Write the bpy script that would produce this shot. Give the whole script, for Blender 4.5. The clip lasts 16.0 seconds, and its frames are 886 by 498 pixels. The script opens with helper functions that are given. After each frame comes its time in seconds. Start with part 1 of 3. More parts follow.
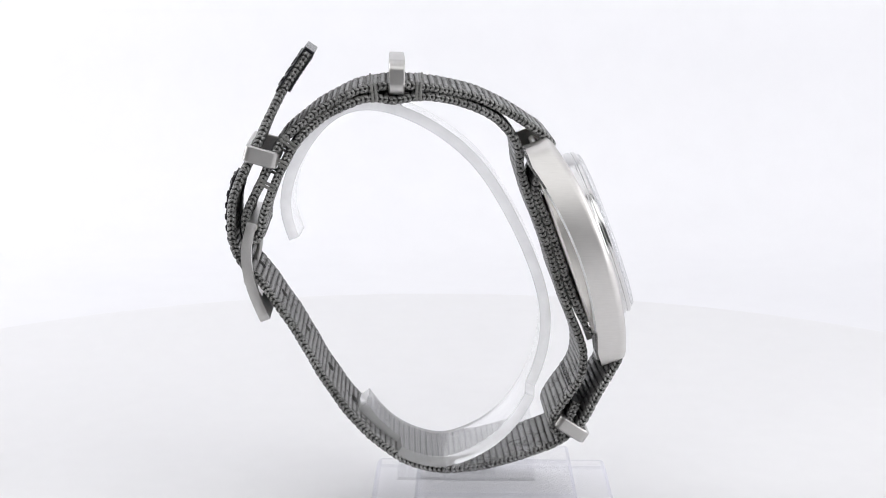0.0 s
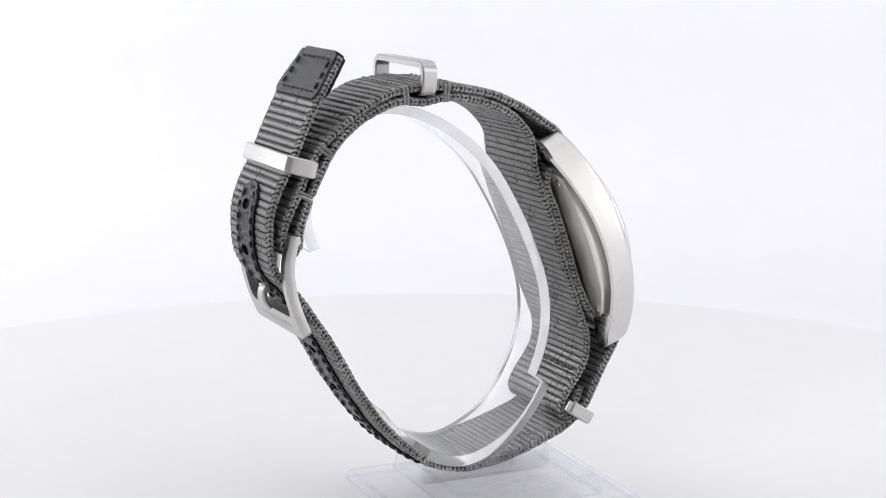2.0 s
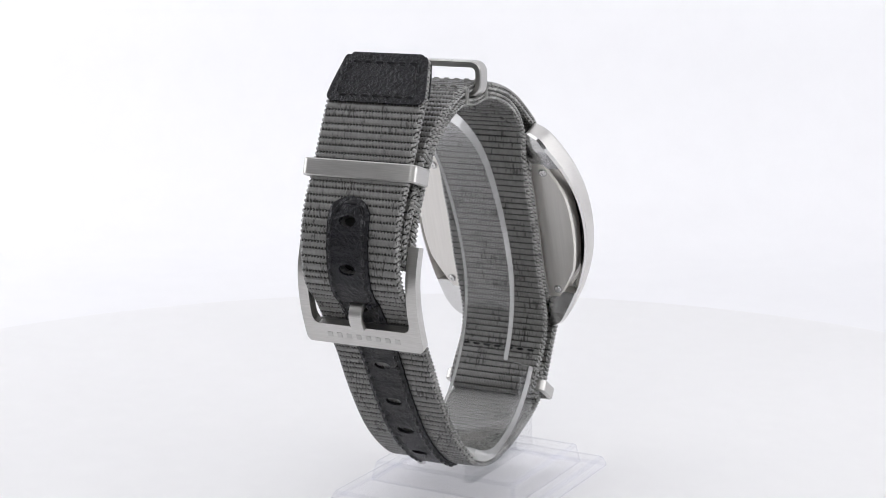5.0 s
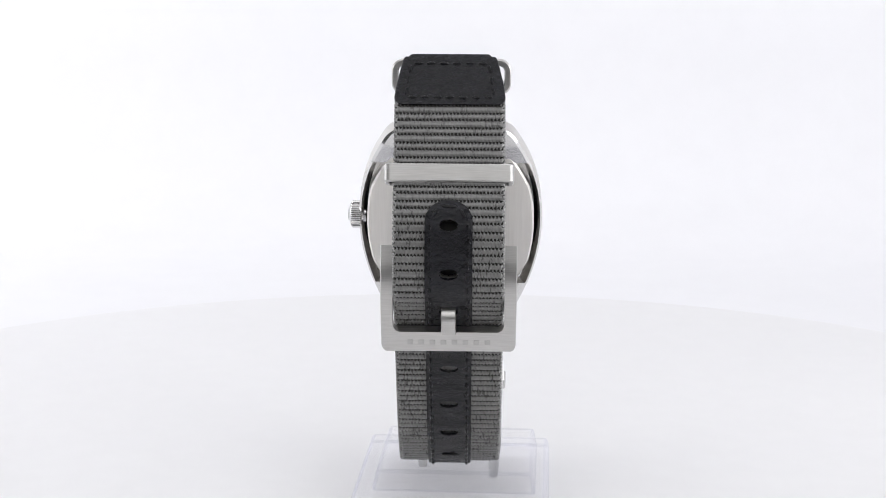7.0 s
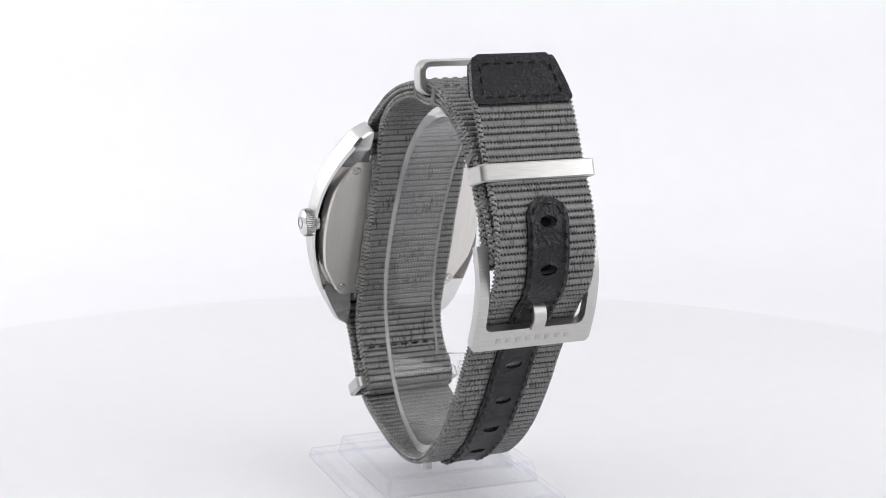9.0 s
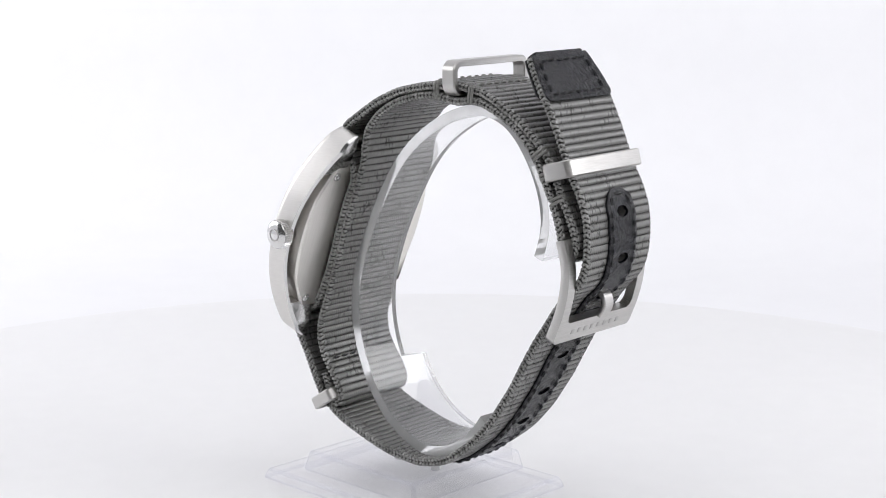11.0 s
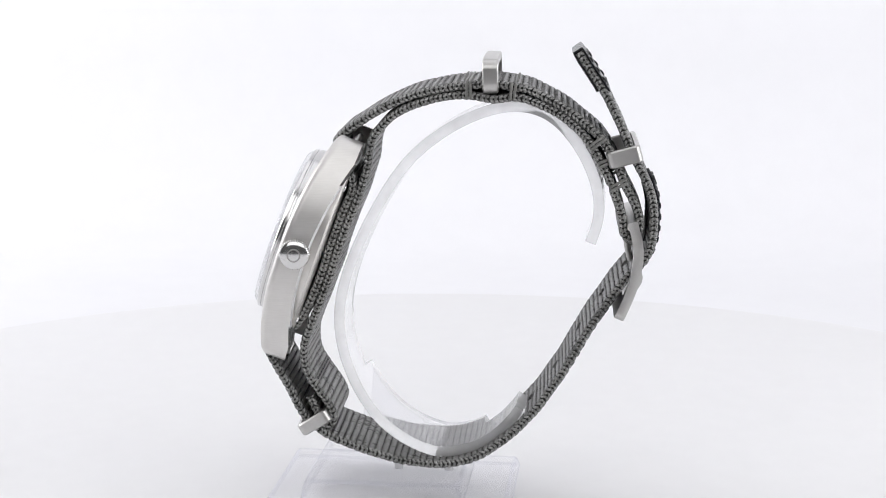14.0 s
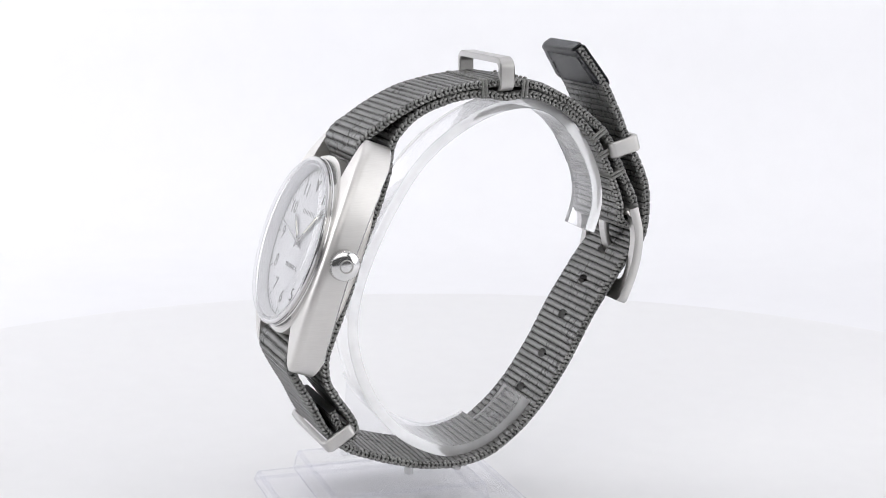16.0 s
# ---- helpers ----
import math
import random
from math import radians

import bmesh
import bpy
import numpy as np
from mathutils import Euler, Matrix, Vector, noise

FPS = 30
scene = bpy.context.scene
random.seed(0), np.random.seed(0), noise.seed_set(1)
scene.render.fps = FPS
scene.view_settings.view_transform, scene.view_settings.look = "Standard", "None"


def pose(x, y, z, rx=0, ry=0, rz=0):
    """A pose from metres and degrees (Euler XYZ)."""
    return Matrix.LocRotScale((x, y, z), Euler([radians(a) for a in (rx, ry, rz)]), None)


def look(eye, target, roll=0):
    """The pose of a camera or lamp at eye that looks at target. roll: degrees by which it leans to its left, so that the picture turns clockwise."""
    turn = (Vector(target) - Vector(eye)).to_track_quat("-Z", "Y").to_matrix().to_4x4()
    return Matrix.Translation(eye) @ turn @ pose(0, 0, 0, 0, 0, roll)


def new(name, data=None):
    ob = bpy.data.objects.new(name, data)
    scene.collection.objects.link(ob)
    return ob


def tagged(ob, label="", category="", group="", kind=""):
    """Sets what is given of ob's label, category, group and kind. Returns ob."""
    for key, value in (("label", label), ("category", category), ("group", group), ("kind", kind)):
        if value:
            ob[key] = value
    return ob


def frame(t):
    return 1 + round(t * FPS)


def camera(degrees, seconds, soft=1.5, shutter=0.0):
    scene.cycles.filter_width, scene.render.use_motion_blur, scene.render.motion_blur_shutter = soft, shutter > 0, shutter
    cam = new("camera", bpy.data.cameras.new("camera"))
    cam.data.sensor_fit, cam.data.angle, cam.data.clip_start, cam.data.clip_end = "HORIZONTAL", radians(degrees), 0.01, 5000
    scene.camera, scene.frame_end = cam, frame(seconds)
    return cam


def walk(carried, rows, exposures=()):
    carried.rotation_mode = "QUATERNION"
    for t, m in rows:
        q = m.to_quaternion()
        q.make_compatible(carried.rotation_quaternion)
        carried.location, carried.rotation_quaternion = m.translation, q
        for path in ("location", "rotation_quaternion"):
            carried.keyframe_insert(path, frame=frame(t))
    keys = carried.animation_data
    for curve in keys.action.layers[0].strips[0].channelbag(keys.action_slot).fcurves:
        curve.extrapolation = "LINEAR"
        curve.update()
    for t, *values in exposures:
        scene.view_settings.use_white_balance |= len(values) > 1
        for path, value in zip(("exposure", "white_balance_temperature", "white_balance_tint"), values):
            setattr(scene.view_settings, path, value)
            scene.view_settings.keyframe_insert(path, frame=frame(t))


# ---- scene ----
# One unit of the model is 1.05 mm; turntable surface at z = 0
U = 0.00105
RISE = 45.8
DIST, DROP, LENS = 297.35, 11.09, 29.47
RATE, MIDDLE = 12.45, 7.0

cam = camera(LENS, 16.0, soft=0.3)
EYE = Vector((0, -DIST * math.cos(radians(DROP)), DIST * math.sin(radians(DROP)) + RISE)) * U
CAMERA_POSE = look(EYE, Vector((-0.1, 0, RISE)) * U, roll=0.24)
walk(cam, [(0, CAMERA_POSE), (16, CAMERA_POSE)], exposures=[(0, 0.0), (16, 0.0)])

# ---- world and lamps ----
world = bpy.data.worlds.new("studio_room")
scene.world = world
world.use_nodes = True
world.node_tree.nodes["Background"].inputs[0].default_value = (0.97, 0.97, 1.0, 1)
world.node_tree.nodes["Background"].inputs[1].default_value = 0.1


def area_lamp(name, eye, target, sx, sy, watts, colour):
    data = bpy.data.lights.new(name, "AREA")
    data.shape, data.size, data.size_y, data.energy, data.color = "RECTANGLE", sx, sy, watts, colour
    ob = new(name, data)
    ob.matrix_basis = look(eye, target)
    return ob


# All lights are unseen and added; the rear one whitens the backdrop's top
area_lamp("top_fill", (0, 0.02, 0.545), (0, 0.02, 0), 0.8, 0.6, 0.68, (0.993, 0.991, 1.0))
area_lamp("front_fill", (0, -0.41, 0.385), (0, 0.0, 0.05), 0.8, 0.3, 1.17, (0.987, 0.987, 1.0))
area_lamp("side_fill", (-0.43, 0.1, 0.18), (0, 0.04, 0.03), 0.34, 0.3, 0.98, (0.985, 0.985, 1.0))
area_lamp("side_fill", (0.43, -0.07, 0.17), (0, 0.0, 0.04), 0.5, 0.3, 1.2, (0.985, 0.985, 1.0))
area_lamp("backdrop_fill", (0, 0.29, 0.15), (0, 0.378, 0.115), 0.75, 0.03, 0.1, (0.99, 0.99, 1.0))


# ---- materials ----
def material(name, colour, rough=0.5, metal=0.0, **more):
    m = bpy.data.materials.new(name)
    m.use_nodes = True
    b = m.node_tree.nodes["Principled BSDF"]
    b.inputs["Base Color"].default_value = (*colour, 1)
    b.inputs["Roughness"].default_value = rough
    b.inputs["Metallic"].default_value = metal
    for key, value in more.items():
        b.inputs[key.replace("_", " ")].default_value = value
    return m


def varied(m, dark, light, scale, rough=None, bump=0.0, stretch=(1, 1, 1), depth=0.00003, detail=4.0, fine=None, turn=0.0):
    """Noise in the colour between dark and light, in the roughness and in the relief."""
    nt = m.node_tree
    b = nt.nodes["Principled BSDF"]
    tc, mp, nz = nt.nodes.new("ShaderNodeTexCoord"), nt.nodes.new("ShaderNodeMapping"), nt.nodes.new("ShaderNodeTexNoise")
    mp.inputs["Scale"].default_value = stretch
    mp.inputs["Rotation"].default_value = (turn, 0, 0)
    nz.inputs["Scale"].default_value, nz.inputs["Detail"].default_value = scale, detail
    nt.links.new(tc.outputs["Object"], mp.inputs["Vector"])
    nt.links.new(mp.outputs["Vector"], nz.inputs["Vector"])
    big = nt.nodes.new("ShaderNodeTexNoise")
    big.inputs["Scale"].default_value, big.inputs["Detail"].default_value = fine or scale * 0.08, 3.0
    nt.links.new(tc.outputs["Object"], big.inputs["Vector"])
    mean = nt.nodes.new("ShaderNodeMath")
    mean.operation = "MULTIPLY_ADD"
    nt.links.new(nz.outputs["Fac"], mean.inputs[0])
    mean.inputs[1].default_value = 0.6
    half = nt.nodes.new("ShaderNodeMath")
    half.operation = "MULTIPLY"
    nt.links.new(big.outputs["Fac"], half.inputs[0])
    half.inputs[1].default_value = 0.4
    nt.links.new(half.outputs[0], mean.inputs[2])
    ramp = nt.nodes.new("ShaderNodeValToRGB")
    ramp.color_ramp.elements[0].position, ramp.color_ramp.elements[1].position = 0.32, 0.68
    ramp.color_ramp.elements[0].color, ramp.color_ramp.elements[1].color = (*dark, 1), (*light, 1)
    nt.links.new(mean.outputs[0], ramp.inputs["Fac"])
    nt.links.new(ramp.outputs["Color"], b.inputs["Base Color"])
    if rough:
        rr = nt.nodes.new("ShaderNodeMapRange")
        rr.inputs["From Min"].default_value, rr.inputs["From Max"].default_value = 0.3, 0.7
        rr.inputs["To Min"].default_value, rr.inputs["To Max"].default_value = rough
        nt.links.new(mean.outputs[0], rr.inputs["Value"])
        nt.links.new(rr.outputs["Result"], b.inputs["Roughness"])
    if bump:
        bp = nt.nodes.new("ShaderNodeBump")
        bp.inputs["Strength"].default_value, bp.inputs["Distance"].default_value = bump, depth
        nt.links.new(nz.outputs["Fac"], bp.inputs["Height"])
        nt.links.new(bp.outputs["Normal"], b.inputs["Normal"])
    return m


NYLON = varied(material("grey_nylon", (0.1, 0.1, 0.09), Specular_IOR_Level=1.0), (0.078, 0.077, 0.074), (0.174, 0.172, 0.165), 2800, (0.22, 0.4), 0.5, stretch=(1, 0.25, 0.25))
# Same nylon at the strap edge, its glints put in as light colour flecks
EDGE_YARN_GLINTS = varied(material("grey_edge_yarn_glints", (0.2, 0.2, 0.19), Specular_IOR_Level=1.0), (0.05, 0.05, 0.047), (0.4, 0.398, 0.385), 2300, (0.1, 0.26), 0.8, detail=2.0)
# Near-black colour that stands in for shade between the woven floats
STRAP_SHADE = varied(material("dark_strap_shade", (0.02, 0.02, 0.018), Specular_IOR_Level=0.2), (0.014, 0.014, 0.013), (0.03, 0.03, 0.028), 3000, (0.5, 0.7), 0.4)
THREAD = varied(material("grey_thread", (0.1, 0.1, 0.09)), (0.12, 0.12, 0.113), (0.26, 0.258, 0.245), 3000, (0.35, 0.6), 0.4)
LEATHER = varied(material("black_leather", (0.02, 0.02, 0.024), Specular_IOR_Level=0.34), (0.002, 0.002, 0.0035), (0.006, 0.006, 0.01), 1700, (0.08, 0.26), 1.0, depth=0.0003, detail=5)
BLACK_THREAD = varied(material("black_thread", (0.012, 0.012, 0.016), 0.3, Specular_IOR_Level=0.3), (0.003, 0.003, 0.004), (0.012, 0.012, 0.014), 3000, (0.2, 0.4), 0.5)
BRUSHED = varied(material("brushed_steel", (0.62, 0.61, 0.59), 0.33, 1.0), (0.47, 0.46, 0.445), (0.6, 0.59, 0.575), 2200, (0.28, 0.42), 0.0, stretch=(0.12, 3, 3))
CASE_STEEL = varied(material("cross_brushed_steel", (0.6, 0.59, 0.57), 0.33, 1.0), (0.64, 0.625, 0.605), (0.71, 0.695, 0.675), 5200, (0.38, 0.48), 0.35, stretch=(0.5, 0.05, 2.0), depth=0.00002, turn=radians(-20))
SATIN = varied(material("satin_steel", (0.7, 0.68, 0.65), 0.3, 1.0), (0.74, 0.715, 0.68), (0.82, 0.795, 0.76), 700, (0.34, 0.46), 0.0, stretch=(3, 0.15, 0.15))
POLISHED = varied(material("polished_steel", (0.7, 0.69, 0.68), 0.1, 1.0), (0.66, 0.655, 0.65), (0.72, 0.715, 0.71), 700, (0.1, 0.2), 0.0)
BEZEL_STEEL = varied(material("bezel_steel", (0.7, 0.69, 0.68), 0.15, 1.0), (0.68, 0.675, 0.67), (0.74, 0.735, 0.73), 700, (0.14, 0.22), 0.0)
ENGRAVED = material("engraved_steel", (0.47, 0.46, 0.45), 0.42, 1.0)


def clear_plastic(name, tint, milk, milk_colour, gloss=1.0, cloudy="ShaderNodeBsdfTranslucent"):
    """Thin clear plastic: light passes straight through, with Fresnel gloss and a little milkiness."""
    m = bpy.data.materials.new(name)
    m.use_nodes = True
    nt = m.node_tree
    nt.nodes.remove(nt.nodes["Principled BSDF"])
    out = nt.nodes["Material Output"]
    clear, shine, cloud = nt.nodes.new("ShaderNodeBsdfTransparent"), nt.nodes.new("ShaderNodeBsdfGlossy"), nt.nodes.new(cloudy)
    clear.inputs["Color"].default_value = (*tint, 1)
    cloud.inputs["Color"].default_value = (*milk_colour, 1)
    tc, nz, mr = nt.nodes.new("ShaderNodeTexCoord"), nt.nodes.new("ShaderNodeTexNoise"), nt.nodes.new("ShaderNodeMapRange")
    nz.inputs["Scale"].default_value, nz.inputs["Detail"].default_value = 260, 5
    nt.links.new(tc.outputs["Object"], nz.inputs["Vector"])
    mr.inputs["From Min"].default_value, mr.inputs["From Max"].default_value = 0.3, 0.75
    mr.inputs["To Min"].default_value, mr.inputs["To Max"].default_value = milk * 0.9, milk * 1.1
    nt.links.new(nz.outputs["Fac"], mr.inputs["Value"])
    shine.inputs["Roughness"].default_value = 0.06
    mix1, mix2, fr = nt.nodes.new("ShaderNodeMixShader"), nt.nodes.new("ShaderNodeMixShader"), nt.nodes.new("ShaderNodeMapRange")
    facing, power = nt.nodes.new("ShaderNodeLayerWeight"), nt.nodes.new("ShaderNodeMath")
    facing.inputs["Blend"].default_value = 0.5
    power.operation = "POWER"
    power.inputs[1].default_value = 4.0
    nt.links.new(facing.outputs["Facing"], power.inputs[0])
    nt.links.new(power.outputs[0], fr.inputs["Value"])
    fr.inputs["To Min"].default_value, fr.inputs["To Max"].default_value = 0.035 * gloss, 0.55 * gloss
    nt.links.new(mr.outputs["Result"], mix1.inputs["Fac"])
    nt.links.new(clear.outputs[0], mix1.inputs[1])
    nt.links.new(cloud.outputs[0], mix1.inputs[2])
    nt.links.new(fr.outputs["Result"], mix2.inputs["Fac"])
    nt.links.new(mix1.outputs[0], mix2.inputs[1])
    nt.links.new(shine.outputs[0], mix2.inputs[2])
    nt.links.new(mix2.outputs[0], out.inputs["Surface"])
    return m


GLASSY = material("solid_acrylic", (0.985, 0.985, 0.99), 0.03, Transmission_Weight=1.0, IOR=1.49)
ACRYLIC = clear_plastic("clear_acrylic", (0.985, 0.985, 0.99), 0.035, (0.85, 0.85, 0.9))
MOULDED = clear_plastic("moulded_acrylic", (0.997, 0.997, 1.0), 0.05, (0.95, 0.95, 1.0), 0.25, "ShaderNodeBsdfDiffuse")
MOULDED_EDGE = clear_plastic("moulded_acrylic_edge", (0.985, 0.985, 1.0), 0.14, (0.8, 0.81, 0.97), 0.2, "ShaderNodeBsdfDiffuse")
# White milk on the rim and pegs stands in for light caught at edges
RIM = clear_plastic("acrylic_rim", (0.998, 0.998, 1.0), 0.3, (1.0, 1.0, 1.0), 0.3, "ShaderNodeBsdfDiffuse")
CRYSTAL = clear_plastic("watch_crystal", (0.985, 0.985, 0.99), 0.01, (0.9, 0.9, 0.92), 1.3)
DIAL = varied(material("silver_white_dial", (0.8, 0.8, 0.8), 0.4), (0.76, 0.76, 0.77), (0.83, 0.83, 0.83), 2000, (0.35, 0.5), 0.1)
INK = material("grey_ink", (0.2, 0.195, 0.19), 0.45)
HAND_STEEL = material("hand_steel", (0.5, 0.49, 0.47), 0.22, 1.0)
LUME = material("pale_lume", (0.8, 0.79, 0.68), 0.6)
TABLE_WHITE = varied(material("white_turntable", (0.79, 0.785, 0.775), 0.5), (0.78, 0.778, 0.783), (0.81, 0.808, 0.813), 160, (0.42, 0.6), 0.1)
CLOTH = varied(material("white_backdrop", (0.83, 0.83, 0.88), 0.8), (0.84, 0.84, 0.858), (0.86, 0.86, 0.878), 90, (0.7, 0.9), 0.1)


# ---- mesh helpers; all numbers in model units ----
def mesh_of(name, verts, faces, mat, smooth=True, sharp=35):
    me = bpy.data.meshes.new(name)
    me.from_pydata([tuple(c * U for c in v) for v in verts], [], [tuple(f) for f in faces])
    bm = bmesh.new()
    bm.from_mesh(me)
    bmesh.ops.remove_doubles(bm, verts=bm.verts, dist=1e-7)
    bmesh.ops.recalc_face_normals(bm, faces=bm.faces)
    bm.to_mesh(me)
    bm.free()
    me.materials.append(mat)
    if smooth:
        me.polygons.foreach_set("use_smooth", [True] * len(me.polygons))
        me.set_sharp_from_angle(angle=radians(sharp))
    return me


def part(name, me, parent, label=""):
    ob = new(name, me)
    ob.parent = parent
    if label:
        ob["label"] = label
    return ob


def smooth_path(points, step, ease=6):
    """A curve through the points (Catmull-Rom), sampled at even steps: places, tangents, lengths."""
    p = np.array(points, float)
    p = np.vstack([2 * p[0] - p[1], p, 2 * p[-1] - p[-2]])
    out = []
    for i in range(1, len(p) - 2):
        k = np.linspace(0, 1, 40, endpoint=False)[:, None]
        a, b, c, d = p[i - 1], p[i], p[i + 1], p[i + 2]
        out.append(0.5 * (2 * b + (c - a) * k + (2 * a - 5 * b + 4 * c - d) * k ** 2 + (3 * b - a - 3 * c + d) * k ** 3))
    q = np.vstack([*out, p[-2][None]])
    for _ in range(ease):
        q[1:-1] = 0.25 * q[:-2] + 0.5 * q[1:-1] + 0.25 * q[2:]
    s = np.concatenate([[0], np.cumsum(np.linalg.norm(np.diff(q, axis=0), axis=1))])
    n = max(4, int(s[-1] / step))
    e = np.linspace(0, s[-1], n + 1)
    r = np.stack([np.interp(e, s, q[:, 0]), np.interp(e, s, q[:, 1])], 1)
    t = np.gradient(r, axis=0)
    for _ in range(4):
        t[1:-1] = 0.25 * t[:-2] + 0.5 * t[1:-1] + 0.25 * t[2:]
    t /= np.linalg.norm(t, axis=1)[:, None]
    return r, t, e


PITCH, STRAND = 1.19, 0.56


def ribbon(name, path, half, thick, mat, columns, weave=0.0, offset=0.0, taper=None, cut=None, x0=0.0, edge=4, bulge=0.0, thin=None, shape=None, rim=None, shift=None, yarn_glints=None):
    """A band along a path in the y-z plane, as wide as x0 - half to x0 + half. path: places, tangents, lengths. weave: height of
    the woven ribs. taper(s): factor on the width. cut(s, x): true where the band is open."""
    r, t, s = path
    n = len(r)
    normal = np.stack([-t[:, 1], t[:, 0]], 1)
    u = np.linspace(-1, 1, columns)
    w = half * (np.array([taper(a) for a in s]) if taper else np.ones(n))
    X = w[:, None] * u[None, :]
    th = thick * (np.array([thin(a) for a in s]) if thin else np.ones(n))
    S = np.repeat(s[:, None], columns, 1)
    beat = np.repeat((np.arange(n) / 12.0)[:, None], columns, 1) if weave else S / PITCH
    wave = 0.1 * np.sin(2 * np.pi * X / STRAND)
    crest = np.abs(np.sin(np.pi * (beat + wave)))
    rib = np.minimum(1, crest / 0.55) ** 0.7 * (0.8 + 0.2 * crest)
    row = np.floor(beat + wave) % 2
    strand = np.minimum(1, np.abs(np.sin(np.pi * (X / STRAND + 0.5 * row))) / 0.6) ** 0.7
    # between two ribs the warp ends cross over as small slanting ticks
    gap = beat + wave - np.round(beat + wave)
    tick = 0.5 + 0.5 * np.sin(2 * np.pi * (X / STRAND + 0.9 * gap + 0.5 * (np.round(beat + wave) % 2)))
    body = np.clip((np.abs(gap) - 0.13) / 0.13, 0, 1)
    top = body * (0.84 + 0.16 * strand) + (1 - body) * (0.05 + 0.6 * tick)
    chain = []
    wob = 0.04 * np.sin(S * 0.9 + 1.3 * np.sin(X * 0.4)) * (1 if weave else 0)
    up = th[:, None] / 2 + weave * (top - 0.6) + wob
    lo = -th[:, None] / 2 - weave * (rib * (0.75 + 0.25 * strand) - 0.6) + wob
    rings = [(X, up)]
    for sign, face in ((1, (X[:, ::-1], lo[:, ::-1])), (-1, None)):
        for k in range(1, edge + 1):
            a = math.pi * k / (edge + 1)
            v = math.cos(a) * sign
            knit = np.ones(n)
            if weave:
                # two slanting rows of loops that meet in a chain along the edge
                knit = np.abs(np.sin(np.pi * (np.arange(n) / 8.0 + 0.55 * abs(v)))) ** 0.7 * (0.25 + 0.75 * abs(math.sin(math.pi * v)) ** 0.6)
            chain.append(0.15 + (knit * (0.88 + 0.12 * np.sin(np.arange(n) * 0.37 + 2 * np.sin(np.arange(n) * 0.051))))[:, None])
            out = w + bulge * (0.1 + 0.9 * knit) * math.sin(a) ** 0.5
            rings.append((sign * out[:, None], (th / 2 * v * (1 + (0.45 * (knit - 0.4) if weave else 0)))[:, None]))
        if face:
            rings.append(face)
    XX, HH = np.hstack([a for a, _ in rings]), np.hstack([b for _, b in rings])
    if shape:
        HH = HH + shape(s, XX)
    m = XX.shape[1]
    HH = HH + offset
    middle = np.array([shift(a) for a in s])[:, None] if shift else x0
    V = np.stack([middle + XX, r[:, :1] + normal[:, :1] * HH, r[:, 1:] + normal[:, 1:] * HH + RISE], 2).reshape(-1, 3) * U
    i, j = np.meshgrid(np.arange(n - 1), np.arange(m), indexing="ij")
    jn = (j + 1) % m
    F = np.stack([i * m + j, (i + 1) * m + j, (i + 1) * m + jn, i * m + jn], 2)
    keep = np.ones((n - 1, m), bool)
    extra = []
    if cut:
        sm, xm = 0.5 * (s[1:] + s[:-1]), 0.25 * (X[1:, 1:] + X[:-1, :-1] + X[1:, :-1] + X[:-1, 1:])
        gone = np.array([[cut(a, b) for b in xr] for a, xr in zip(sm, xm)])
        back = columns + edge
        keep[:, :columns - 1] &= ~gone
        keep[:, back:back + columns - 1] &= ~gone[:, ::-1]
        mirror = lambda c: back + columns - 1 - c
        for a, c in zip(*np.nonzero(gone)):
            for (da, dc), (p, q) in (((-1, 0), ((a, c), (a, c + 1))), ((1, 0), ((a + 1, c + 1), (a + 1, c))), ((0, -1), ((a + 1, c), (a, c))), ((0, 1), ((a, c + 1), (a + 1, c + 1)))):
                aa, cc = a + da, c + dc
                if 0 <= aa < n - 1 and 0 <= cc < columns - 1 and not gone[aa, cc]:
                    extra.append((p[0] * m + p[1], q[0] * m + q[1], q[0] * m + mirror(q[1]), p[0] * m + mirror(p[1])))
    quads = F[keep]
    if extra:
        quads = np.vstack([quads, np.array(extra)])
    # end caps as strips of quads between the two faces
    caps = []
    for row_i in (0, n - 1):
        for c in range(columns - 1):
            a, b = row_i * m + c, row_i * m + c + 1
            d, e2 = row_i * m + columns + edge + columns - 1 - c, row_i * m + columns + edge + columns - 2 - c
            caps.append((a, b, e2, d) if row_i == 0 else (b, a, d, e2))
        right = [row_i * m + columns - 1 + k for k in range(edge + 2)]
        left = [row_i * m + 2 * columns + edge - 1 + k for k in range(edge + 1)] + [row_i * m]
        for side in (right, left):
            for k in range(len(side) // 2 - 1 + len(side) % 2):
                a, b, c, d = side[k], side[k + 1], side[-2 - k], side[-1 - k]
                if len({a, b, c, d}) == 4:
                    caps.append((a, b, c, d))
    quads = np.vstack([quads, np.array(caps)])
    me = bpy.data.meshes.new(name)
    me.vertices.add(len(V))
    me.vertices.foreach_set("co", V.ravel())
    me.loops.add(quads.size)
    me.loops.foreach_set("vertex_index", quads.ravel().astype(np.int32))
    me.polygons.add(len(quads))
    me.polygons.foreach_set("loop_start", np.arange(0, quads.size, 4, dtype=np.int32))
    me.polygons.foreach_set("use_smooth", np.ones(len(quads), bool))
    me.update(calc_edges=True)
    me.validate()
    me.materials.append(mat)
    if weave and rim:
        # shade of the gaps between floats and edge loops painted dark, end caps too
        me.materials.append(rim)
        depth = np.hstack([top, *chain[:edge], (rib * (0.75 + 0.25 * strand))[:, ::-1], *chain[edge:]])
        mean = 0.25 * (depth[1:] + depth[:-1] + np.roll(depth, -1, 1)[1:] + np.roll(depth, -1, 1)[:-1])
